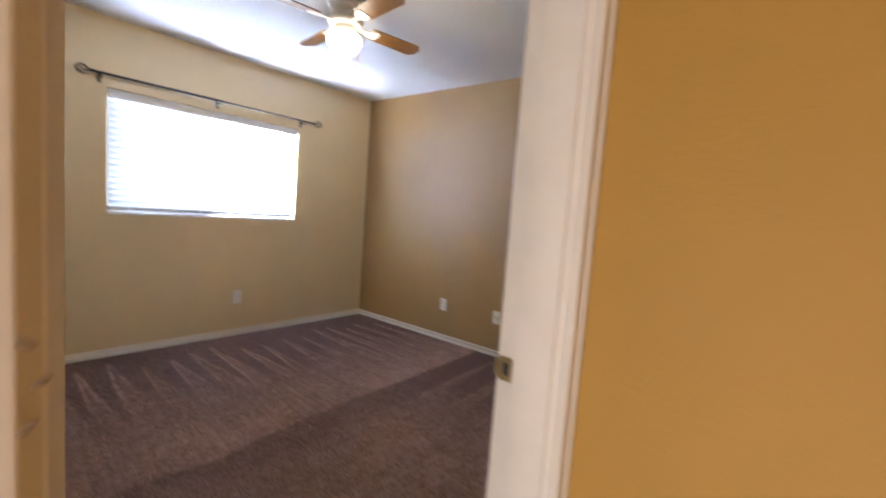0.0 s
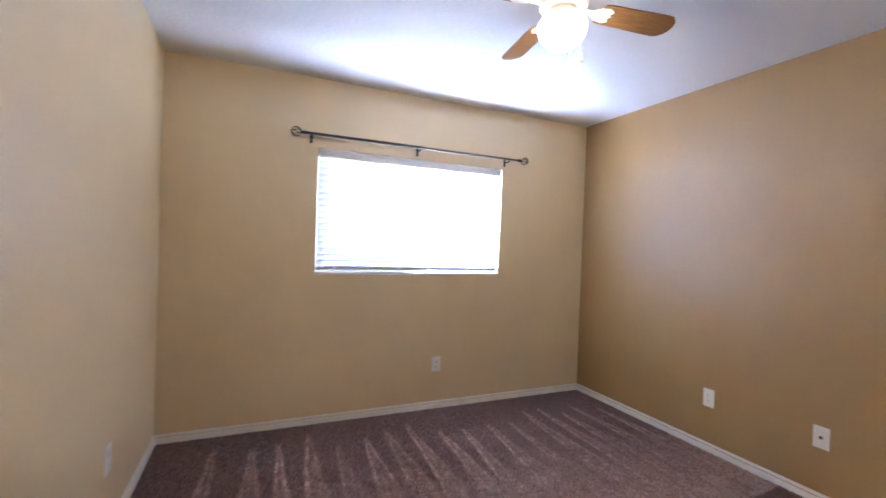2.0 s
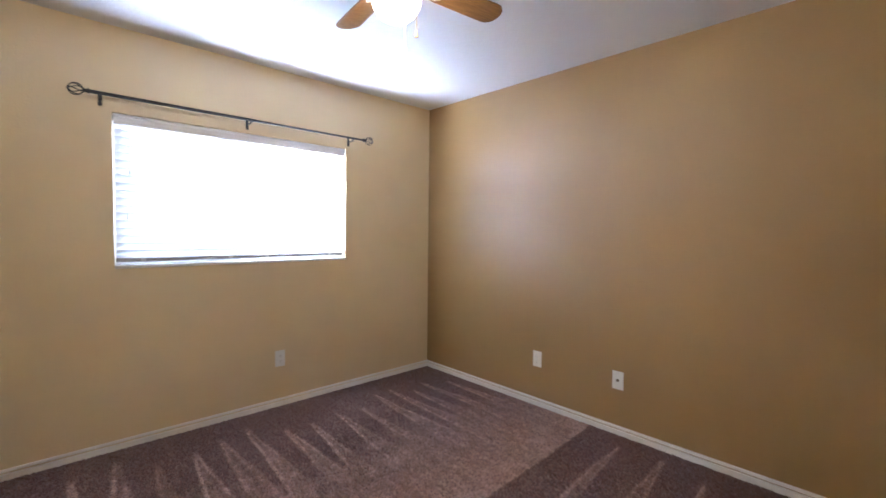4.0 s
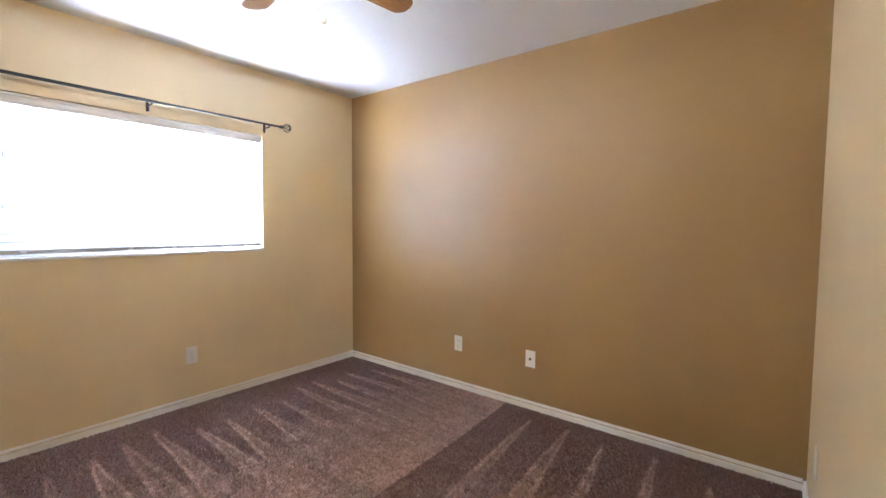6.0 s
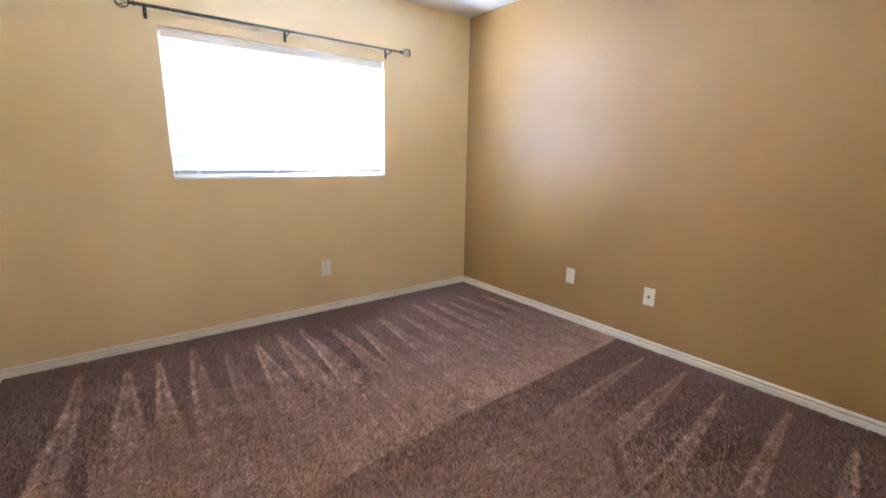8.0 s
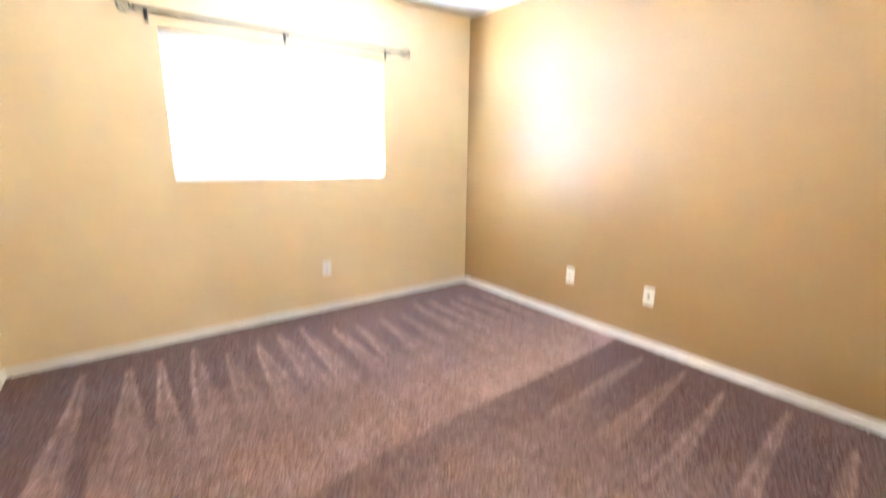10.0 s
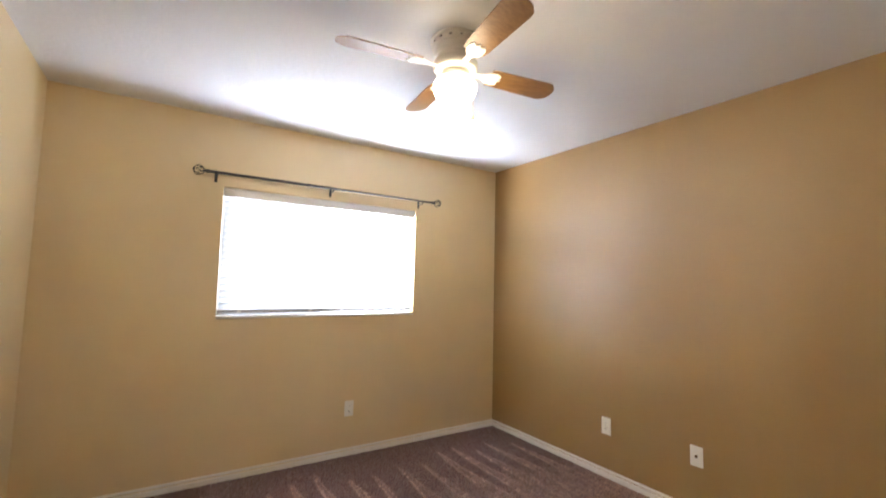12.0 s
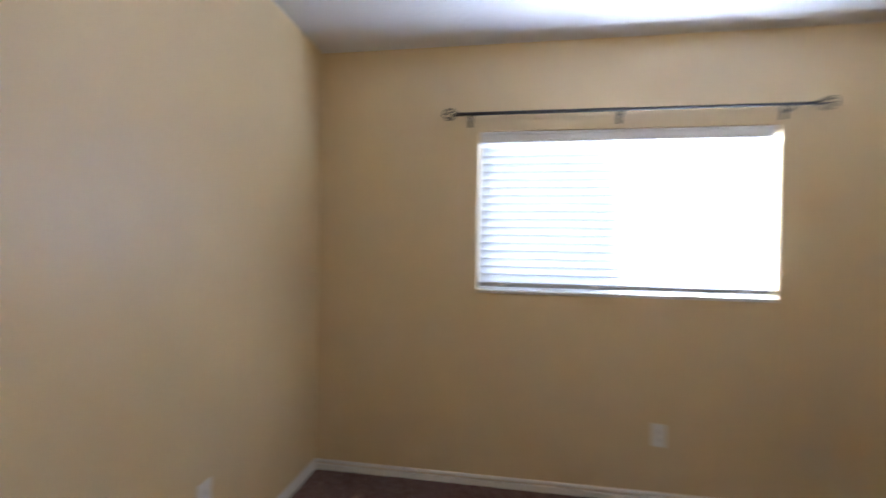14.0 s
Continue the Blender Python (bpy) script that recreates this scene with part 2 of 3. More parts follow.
structure("hall_wall_south", bm, HALLP, "golden orange painted hall wall", "wall")
bm = bmesh.new()
# unseen end wall; its opening is added just for the fill lamp
box(bm, HWX - 0.12, -4.85, 0, HWX, HY0, H)
box(bm, HWX - 0.12, HY1, 0, HWX, HB + 0.06, H)
box(bm, HWX - 0.12, HY0, HZ, HWX, HY1, H)
structure("hall_wall_west", bm, HALLP, "unseen golden orange hall end wall, opening added for the fill lamp", "wall")
bm = bmesh.new()
box(bm, DX1 + 0.066, -4.85, 0, DX1 + 0.186, HB, H)
structure("hall_wall_east", bm, HALLP, "golden orange painted hall end wall", "wall")

# closet shell
bm = bmesh.new()
box(bm, -4.07, YB, 0, -3.95, 0, H)
box(bm, -3.95, -1.75, 0, XL - 0.12, -1.65, H)
structure("closet_wall", bm, BEIGE, "beige painted closet inside walls", "wall")

bm = bmesh.new()
box(bm, HWX - 0.12, -4.85, H, 0.24, WT, H + 0.12)
structure("ceiling", bm, CEIL, "white ceiling with knockdown texture", "ceiling")

bm = bmesh.new()
box(bm, HWX - 0.12, -4.85, -0.16, 0.24, WT, FZ - 0.012)
floor = structure("floor", bm, BACKING, "brown cut-pile carpet with vacuum marks", "carpet floor")

bm = bmesh.new()
box(bm, -60, 0.4, -0.6, 60, 90, -0.5)
structure("ground", bm, GROUND, "pale bare ground outside the window", "ground")

def value_noise(x, y, cell, seed):
    """Smooth random field 0..1 over the plan with lumps of the given size (arrays)."""
    rng = np.random.RandomState(seed)
    g = rng.rand(400, 400)
    u, v = (x + 7) / cell, (y + 7) / cell
    i, j = np.floor(u).astype(int), np.floor(v).astype(int)
    a, b = u - i, v - j
    a, b = a * a * (3 - 2 * a), b * b * (3 - 2 * b)
    i0, i1, j0, j1 = i % 400, (i + 1) % 400, j % 400, (j + 1) % 400
    return (g[i0, j0] * (1 - a) + g[i1, j0] * a) * (1 - b) + (g[i0, j1] * (1 - a) + g[i1, j1] * a) * b


# carpet pile: leaning tufts; the nap lies two ways along the vacuum strokes, its shading painted in
def nap_shade_field(x, y):
    """Painted nap shading: 0 where it looks dark, 1 where light, by plan place (arrays)."""
    rng = np.random.RandomState(5)
    wob = 0.007 * np.sin(3.1 * x + 1.7 * y) + 0.005 * np.sin(7.3 * y - 4.1 * x) + 0.0012 * np.sin(19 * y + 11 * x)
    seam = -1.665 + 0.030 * np.sin(3.3 * x) + 0.05 * x + 0.05 * np.clip(-x - 1.9, 0, 2) * np.sin(9 * x) + 2 * wob
    far = y > seam
    def streaks(u, v):
        """fine combed lines that run along v"""
        return 0.5 + 0.22 * np.sin(118 * u + 5 * np.sin(1.9 * v + 3 * u)) + 0.18 * np.sin(193 * u + 6 * np.sin(2.7 * v)) + 0.10 * np.sin(71 * u + 4 * v)
    comb = np.clip(streaks(x - 0.05 * y, y), 0, 1)
    patch = np.clip(0.5 + 0.3 * np.sin(6.1 * x + 2.3 * np.sin(3 * y)) + 0.3 * np.sin(5.2 * y + 3.1 * np.sin(2.2 * x)), 0, 1)
    # far half: each push of the cleaner leaves a light wedge that opens towards the seam
    fade = np.clip((-y - 0.62 - 0.25 * patch) / 0.80, 0, 1)
    n = np.where(far & (x > -2.85 + 0.02 * y + wob), fade * (0.44 + 0.30 * comb + 0.22 * patch), 0.0)
    clump = value_noise(x, y, 0.022, 1) * 0.6 + value_noise(x, y, 0.06, 2) * 0.4
    px = -2.92
    while px < -0.06:
        ay = -0.13 - 0.22 * rng.rand() - 0.05 * (px + 2.9)
        drift = 0.02 - 0.09 * rng.rand() + 0.03 * (px + 1.6)
        wide = 0.050 + 0.055 * rng.rand()
        t = np.clip((ay - y) / 1.4, 0, 1.2)
        cx = px + drift * t + 0.9 * wob
        span = 0.003 + wide * t
        edge = np.clip((ay - y) / 0.07, 0, 1)
        line = np.zeros_like(x)
        # two thin light rims that part from one point, combed ground between them
        for side, amp in ((-1, 0.52 + 0.36 * rng.rand()), (1, 0.38 + 0.44 * rng.rand())):
            w = 0.0065 + 0.011 * t + 0.004 * rng.rand()
            run = 0.60 + 0.60 * rng.rand()
            line = np.maximum(line, amp * np.clip(1.5 - np.abs(x - cx - side * span) / w, 0, 1) * np.clip(1.35 - t / run, 0.15, 1))
        ground = np.where(np.abs(x - cx) < span, (0.15 + 0.45 * t) * (0.55 + 0.65 * comb), 0)
        n = np.maximum(n, np.where(far, np.maximum(line * (0.45 + 0.75 * clump), ground * (0.55 + 0.9 * clump)) * edge, 0))
        # the dark return stroke beside it
        v = (x - cx - span - 0.042) / (0.014 + 0.020 * rng.rand())
        n = np.where(far, n * (1 - (0.35 + 0.25 * rng.rand()) * np.clip(1.4 - np.abs(v), 0, 1) * np.clip(1.1 - t, 0, 1)), n)
        px += 0.125 + 0.105 * rng.rand()
    # near half: strokes run in from the right wall
    near = ~far
    comb = np.clip(streaks(y + 0.08 * x, x), 0, 1)
    mid = np.clip((-x - 0.65) / 0.9, 0, 1) * np.clip((2.92 + x + wob) / 0.15, 0, 1) * (0.40 + 0.30 * comb + 0.14 * patch)
    mid = mid * (0.40 + 0.60 * np.clip((seam - y - 0.08 - 0.14 * patch) / 0.22, 0, 1))
    n = np.where(near, mid, n)
    py = -1.93
    while py > YB - 0.1:
        ax = -0.08 - 0.20 * rng.rand()
        wide = 0.035 + 0.035 * rng.rand()
        t = np.clip((ax - x) / 1.5, 0, 1.8)
        cy = py - 0.13 * t + wob
        span = 0.004 + wide * t
        for side, amp in ((-1, 0.26 + 0.30 * rng.rand()), (1, 0.32 + 0.34 * rng.rand())):
            w = 0.008 + 0.013 * t
            core = amp * np.clip(1.5 - np.abs(y - cy - side * span) / w, 0, 1) * (0.45 + 0.75 * clump)
            n = np.maximum(n, np.where(near, core * np.clip((ax - x) / 0.05, 0, 1) * np.clip(1.35 - 0.7 * t, 0.2, 1), 0))
        ground = np.where(np.abs(y - cy) < span, (0.15 + 0.30 * t) * (0.6 + 0.6 * comb), 0)
        n = np.maximum(n, np.where(near, ground * np.clip((ax - x) / 0.05, 0, 1), 0))
        py -= 0.17 + 0.11 * rng.rand()
    return np.clip(n * (0.62 + 0.76 * clump) + 0.10 * (clump - 0.5), 0, 1)


def carpet_pile(x0, x1, y0, y1, step, seed):
    """Joined mesh of small leaning three-sided tufts on a jittered lattice."""
    rng = np.random.RandomState(seed)
    gx, gy = np.meshgrid(np.arange(x0, x1, step), np.arange(y0, y1, step))
    gx, gy = gx.ravel(), gy.ravel()
    gx = gx + step * 0.9 * (rng.rand(gx.size) - 0.5)
    gy = gy + step * 0.9 * (rng.rand(gy.size) - 0.5)
    k = gx.size
    nap = np.clip(nap_shade_field(gx, gy) + 0.10 * rng.randn(k), 0, 1)
    h = 0.0105 * (0.75 + 0.5 * rng.rand(k))
    lean = np.where(nap > 0.45, -1.0, 1.0)
    tx = gx + 0.006 * rng.randn(k)
    ty = gy + 0.004 * lean + 0.006 * rng.randn(k)
    ang = 2 * np.pi * rng.rand(k)
    r = step * 0.78
    co = np.empty((k, 4, 3))
    for i in range(3):
        a = ang + 2 * np.pi * i / 3
        co[:, i, 0], co[:, i, 1], co[:, i, 2] = gx + r * np.cos(a), gy + r * np.sin(a), FZ - 0.011
    co[:, 3, 0], co[:, 3, 1], co[:, 3, 2] = tx, ty, FZ - 0.011 + h
    idx = np.arange(k)[:, None] * 4
    faces = np.stack([idx + np.array(q) for q in ((0, 1, 3), (1, 2, 3), (2, 0, 3))], 1).reshape(-1, 3)
    me = bpy.data.meshes.new("carpet_pile")
    me.vertices.add(k * 4)
    me.vertices.foreach_set("co", co.ravel())
    me.loops.add(faces.size)
    me.loops.foreach_set("vertex_index", faces.ravel().astype(np.int32))
    me.polygons.add(len(faces))
    me.polygons.foreach_set("loop_start", np.arange(0, faces.size, 3, dtype=np.int32))
    at = me.attributes.new("nap", "FLOAT", "POINT")
    at.data.foreach_set("value", np.repeat(nap, 4).astype(np.float32))
    me.update(calc_edges=True)
    me.validate()
    me.materials.append(YARN)
    ob = new("carpet_pile", me)
    ob.parent = floor
    return tagged(ob, "brown cut-pile carpet yarn, light and shade of vacuum strokes painted in", kind="stuff")


carpet_pile(XL - 0.12, 0.0, YB - 0.12, 0.0, 0.0074, 3)

# baseboards: a flat board, and a slim cap strip above a gap that shows the wall
BASE = ((0.0, 0.0), (0.0145, 0.0), (0.0145, 0.044), (0.0130, 0.0480), (0.0, 0.0490))
CAP = ((0.0, 0.0580), (0.0120, 0.0580), (0.0128, 0.0610), (0.0115, 0.0670), (0.0080, 0.0715), (0.0040, 0.0730), (0.0, 0.0730))


def baseboard(name, a, b, inward):
    """Runs along the wall from a to b (plan points); inward is the way into the room."""
    d = Vector((b[0] - a[0], b[1] - a[1], 0))
    m = Matrix.Translation((a[0], a[1], 0)) @ Matrix((
        (inward[0], d.normalized().x, 0, 0), (inward[1], d.normalized().y, 0, 0), (0, 0, 1, 0), (0, 0, 0, 1)))
    base = tagged(new(name), "white painted baseboard with a cap strip along the carpet", "baseboard", kind="structure")
    part("board", prism(bmesh.new(), BASE, 0, d.length, m), TRIM, base)
    part("cap_strip", prism(bmesh.new(), CAP, 0, d.length, m), TRIM, base)


baseboard("baseboard_north", (XL, 0), (0, 0), (0, -1))
baseboard("baseboard_east", (0, -0.0135), (0, YB + 0.0135), (-1, 0))
baseboard("baseboard_west", (XL, -0.0135), (XL, CY1 + 0.066), (1, 0))
baseboard("baseboard_south", (-0.0135, YB), (DX1 + 0.066, YB), (0, 1))


# ---- window, blind and curtain rod ----
def sash(parent, x0, x1, y, z0, z1):
    bm = bmesh.new()
    w = 0.034
    box(bm, x0, y - 0.014, z0, x0 + w, y + 0.014, z1, 0.003, 1)
    box(bm, x1 - w, y - 0.014, z0, x1, y + 0.014, z1, 0.003, 1)
    box(bm, x0 + w, y - 0.014, z0, x1 - w, y + 0.014, z0 + w, 0.003, 1)
    box(bm, x0 + w, y - 0.014, z1 - w, x1 - w, y + 0.014, z1, 0.003, 1)
    s = part("sash", bm, VINYL, parent)
    bm = box(bmesh.new(), x0 + w - 0.004, y - 0.003, z0 + w - 0.004, x1 - w + 0.004, y + 0.003, z1 - w + 0.004)
    p = part("pane", bm, GLASS, s, "clear glass")
    p.visible_shadow = False


window = tagged(new("window_1"), "white vinyl sliding window set deep in the wall", "window", kind="structure")
bm = bmesh.new()
f = 0.026
box(bm, WX0, 0.078, WZ0, WX0 + f, 0.146, WZ1)
box(bm, WX1 - f, 0.078, WZ0, WX1, 0.146, WZ1)
box(bm, WX0 + f, 0.078, WZ0, WX1 - f, 0.146, WZ0 + f)
box(bm, WX0 + f, 0.078, WZ1 - f, WX1 - f, 0.146, WZ1)
part("window_frame", bm, VINYL, window)
WM = (WX0 + WX1) / 2
sash(window, WX0 + f, WM + 0.02, 0.100, WZ0 + f, WZ1 - f)
sash(window, WM - 0.02, WX1 - f, 0.129, WZ0 + f, WZ1 - f)
bm = box(bmesh.new(), WX0 + f, 0.1475, WZ0 + f, WM, 0.1485, WZ1 - f)
part("insect_screen", bm, SCREEN, window, "grey insect screen over one half")
bm = box(bmesh.new(), WX0 + 0.001, -0.006, WZ0 - 0.010, WX1 - 0.001, 0.077, WZ0 + 0.006, 0.003, 2)
part("window_sill", bm, TRIM, window, "white painted sill")

blind = thing("window_blind", pose(WM, 0.036, WZ0), "white two-inch slatted blind lowered and backlit by daylight", "blind")
BW = (WX1 - WX0) / 2 - 0.008
BH = WZ1 - WZ0
part("headrail", box(bmesh.new(), -BW, -0.022, BH - 0.045, BW, 0.026, BH - 0.002), VINYL, blind)
bm = prism(bmesh.new(), ((-0.034, BH - 0.064), (-0.026, BH - 0.064), (-0.026, BH - 0.004), (-0.033, BH - 0.004), (-0.038, BH - 0.010), (-0.038, BH - 0.018),
                         (-0.034, BH - 0.022), (-0.034, BH - 0.046), (-0.037, BH - 0.050), (-0.037, BH - 0.060)), -BW, BW,
           Matrix(((0, 1, 0, 0), (1, 0, 0, 0), (0, 0, 1, 0), (0, 0, 0, 1))))
part("valance", bm, VINYL, blind, "moulded white valance")
slat_mesh = None
PITCH, TILT = 0.0432, -75
nslat = int((BH - 0.075 - 0.068) / PITCH) + 1
for i in range(nslat):
    z = 0.072 + i * PITCH
    if slat_mesh is None:
        bm = bmesh.new()
        prof = [(-0.025, -0.0012), (-0.012, 0.0006), (0.0, 0.0014), (0.012, 0.0006), (0.025, -0.0012),
                (0.025, 0.0014), (0.012, 0.0032), (0.0, 0.0040), (-0.012, 0.0032), (-0.025, 0.0014)]
        prism(bm, prof, -BW + 0.004, BW - 0.004, Matrix(((0, 1, 0, 0), (1, 0, 0, 0), (0, 0, 1, 0), (0, 0, 0, 1))))
        ob = part("slat", bm, SLAT, blind, "white slat")
        slat_mesh = ob.data
    else:
        ob = tagged(new("slat", slat_mesh), "white slat")
        ob.parent = blind
    ob.matrix_basis = pose(0, 0, z, TILT, 0, 0)
part("bottom_rail", box(bmesh.new(), -BW + 0.004, -0.024, 0.026, BW - 0.004, 0.026, 0.048, 0.004, 2), RAIL, blind, "white bottom rail, its backlit shade painted grey")
for x in (-0.60, -0.12, 0.12, 0.60):
    bm = bmesh.new()
    box(bm, x - 0.013, -0.029, 0.031, x + 0.013, -0.0245, 0.044, 0.0015, 1)
    part("ladder_clip", bm, PLATE, blind)
for x in (-0.60, 0.0, 0.60):
    bm = bmesh.new()
    for y in (-0.0255, 0.0255):
        tube(bm, [(x, y, 0.038), (x, y, BH - 0.05)], 0.0008, 5)
    part("ladder_cord", bm, CORD, blind)
for x, z0 in ((-0.66, 0.53), (-0.672, 0.27), (0.675, 0.30)):
    part("pull_cord", tube(bmesh.new(), [(x, -0.0415, z0 + 0.02), (x, -0.0415, BH - 0.05)], 0.0010, 6), CORD, blind)
    part("tassel", lathe(bmesh.new(), [(0, 0.028), (0.0025, 0.026), (0.004, 0.016), (0.006, 0.002), (0.0055, 0), (0, 0)], Matrix.Translation((x, -0.0415, z0)), 12),
         TASSEL, blind, "small grey tassel")


def curtain_rod():
    """Telescoping iron rod with cage finials on three wall brackets."""
    zr, yr = 2.010, -0.080
    rod = thing("curtain_rod", pose(-1.61, yr, zr), "thin black iron curtain rod with cage finials, no curtain", "curtain rod")
    xl, xm, xr = -2.455 + 1.61, -1.60 + 1.61, -0.765 + 1.61
    part("rod_tube", tube(bmesh.new(), [(xl, 0, 0), (xm, 0, 0)], 0.0095, 14), BLACK, rod, smooth=True)
    part("inner_tube", tube(bmesh.new(), [(xm - 0.03, 0, 0), (xr, 0, 0)], 0.0075, 14), BLACK, rod, smooth=True)
    for s, x in ((-1, xl), (1, xr)):
        bm = bmesh.new()
        turn = pose(x, 0, 0, 0, 90 * s, 0)
        lathe(bm, [(0, -0.004), (0.013, -0.003), (0.014, 0.003), (0.010, 0.007), (0.008, 0.014), (0.012, 0.018), (0.012, 0.022), (0.006, 0.026), (0, 0.027)], turn, 18)
        c, rr = 0.052, 0.031
        for k in range(7):
            pts = []
            for j in range(13):
                th = math.pi * j / 12
                ph = 2 * math.pi * k / 7 + 1.1 * (j / 12 - 0.5)
                pts.append(turn @ Vector((rr * math.sin(th) * math.cos(ph) + 1e-4 * j, rr * math.sin(th) * math.sin(ph), c - rr * math.cos(th))))
            tube(bm, pts, 0.0024, 6)
        lathe(bm, [(0, c + rr - 0.006), (0.006, c + rr - 0.004), (0.006, c + rr + 0.002), (0, c + rr + 0.006)], turn, 12)
        part("finial", bm, BLACK, rod, "black wire cage finial", smooth=True)
    for x in (-2.402 + 1.61, -1.628 + 1.61, -0.858 + 1.61):
        bm = bmesh.new()
        box(bm, x - 0.009, 0.074, -0.050, x + 0.009, 0.080, 0.022, 0.002, 1)
        box(bm, x - 0.005, 0.004, -0.022, x + 0.005, 0.076, -0.014, 0.002, 1)
        tube(bm, [(x, 0.012 * math.cos(a), 0.012 * math.sin(a)) for a in [math.radians(d) for d in range(-200, 21, 20)]], 0.0035, 8)
        tube(bm, [(x, 0.0, -0.0095), (x, 0.004, -0.018)], 0.0045, 8)
        part("bracket", bm, BLACK, rod)


curtain_rod()


# ---- ceiling fan with light ----
def ceiling_fan():
    fan = thing("ceiling_fan", pose(*FAN, H, 0, 0, -8.3), "flush-mounted cream ceiling fan with four oak blades and lit globe", "ceiling fan")
    bm = lathe(bmesh.new(), [(0, 0), (0.112, 0), (0.116, -0.004), (0.116, -0.010), (0.106, -0.013), (0.104, -0.028), (0.110, -0.032), (0.110, -0.038),
                             (0.098, -0.043), (0.092, -0.058), (0.098, -0.061), (0.098, -0.067), (0.086, -0.073), (0.082, -0.091), (0, -0.091)])
    part("canopy", bm, FANW, fan, "cream enamel ringed canopy", smooth=True)
    slot = None
    for k in range(14):
        m = Matrix.Rotation(2 * math.pi * k / 14, 4, "Z") @ Matrix.Translation((0.1045, 0, -0.0215))
        if slot is None:
            slot = part("vent_slot", box(bmesh.new(), -0.001, -0.0065, -0.0022, 0.0008, 0.0065, 0.0022), DARKSLOT, fan)
            slot.matrix_basis = m
        else:
            o = new("vent_slot", slot.data)
            o.parent, o.matrix_basis = fan, m
    bm = lathe(bmesh.new(), [(0, -0.091), (0.070, -0.091), (0.096, -0.099), (0.100, -0.107), (0.100, -0.127), (0.092, -0.137), (0.060, -0.143), (0.056, -0.155), (0, -0.155)])
    part("motor_housing", bm, FANW, fan, "cream enamel motor housing", smooth=True)
    bm = lathe(bmesh.new(), [(0, -0.155), (0.062, -0.155), (0.066, -0.161), (0.066, -0.177), (0.060, -0.181), (0, -0.181)])
    part("light_fitter", bm, FANW, fan, smooth=True)
    bm = lathe(bmesh.new(), [(0.058, -0.179), (0.070, -0.181), (0.088, -0.189), (0.097, -0.204), (0.097, -0.225), (0.090, -0.249), (0.077, -0.269), (0.064, -0.282),
                             (0.052, -0.290), (0.030, -0.295), (0, -0.296)], steps=48)
    g = part("globe", bm, GLOBE, fan, "glowing frosted glass globe", smooth=True)
    g.visible_shadow = False
    outline = [(0.171, -0.049), (0.207, -0.054), (0.476, -0.063), (0.499, -0.059), (0.524, -0.037), (0.531, -0.019), (0.533, 0.000),
               (0.531, 0.019), (0.524, 0.037), (0.499, 0.059), (0.476, 0.063), (0.207, 0.054), (0.171, 0.049)]
    swap = Matrix(((1, 0, 0, 0), (0, 0, 1, 0), (0, 1, 0, 0), (0, 0, 0, 1)))
    for k in range(4):
        arm = Matrix.Rotation(math.pi / 2 * k, 4, "Z") @ Matrix.Translation((0, 0, -0.127)) @ Matrix.Rotation(radians(-12), 4, "X")
        bm = prism(bmesh.new(), outline, -0.003, 0.003, arm @ swap)
        bmesh.ops.bevel(bm, geom=[e for e in bm.edges if e.calc_length() > 0.004], offset=0.0012, segments=1, affect="EDGES")
        ob = part("blade", bm, OAK, fan, "oak veneer blade")
        bm = bmesh.new()
        out2 = [(0.085, -0.014), (0.13, -0.012), (0.165, -0.034), (0.200, -0.040), (0.225, -0.026), (0.212, -0.010), (0.232, 0.0),
                (0.212, 0.010), (0.225, 0.026), (0.200, 0.040), (0.165, 0.034), (0.13, 0.012), (0.085, 0.014)]
        prism(bm, out2, -0.0075, -0.0032, arm @ swap)
        for sx, sy in ((0.185, -0.026), (0.185, 0.026), (0.218, 0.0)):
            lathe(bm, [(0, -0.010), (0.004, -0.009), (0.005, -0.007), (0, -0.007)], arm @ Matrix.Translation((sx, sy, 0)), 10)
        part("blade_iron", bm, FANW, fan)
    for (x, y), ln, mat, lab in (((0.050, 0.035), 0.385, PLATE, "white pull chain"), ((0.062, -0.012), 0.345, BRASS, "short dull metal pull chain")):
        bm = bmesh.new()
        z0 = -0.173
        n = int((ln - 0.03 + z0) / 0.006)
        for i in range(n):
            lathe(bm, [(0, 0.0022), (0.0019, 0.0012), (0.0019, -0.0012), (0, -0.0022)], Matrix.Translation((x * 1.35, y * 1.35, z0 - 0.006 * i)), 6)
        tube(bm, [(x * 1.35, y * 1.35, z0), (x * 1.35, y * 1.35, -ln + 0.02)], 0.0009, 5)
        lathe(bm, [(0, 0.030), (0.003, 0.028), (0.0045, 0.018), (0.008, 0.004), (0.0075, 0), (0, 0)], Matrix.Translation((x * 1.35, y * 1.35, -ln)), 14)
        part("pull_chain", bm, mat, fan, lab)


ceiling_fan()


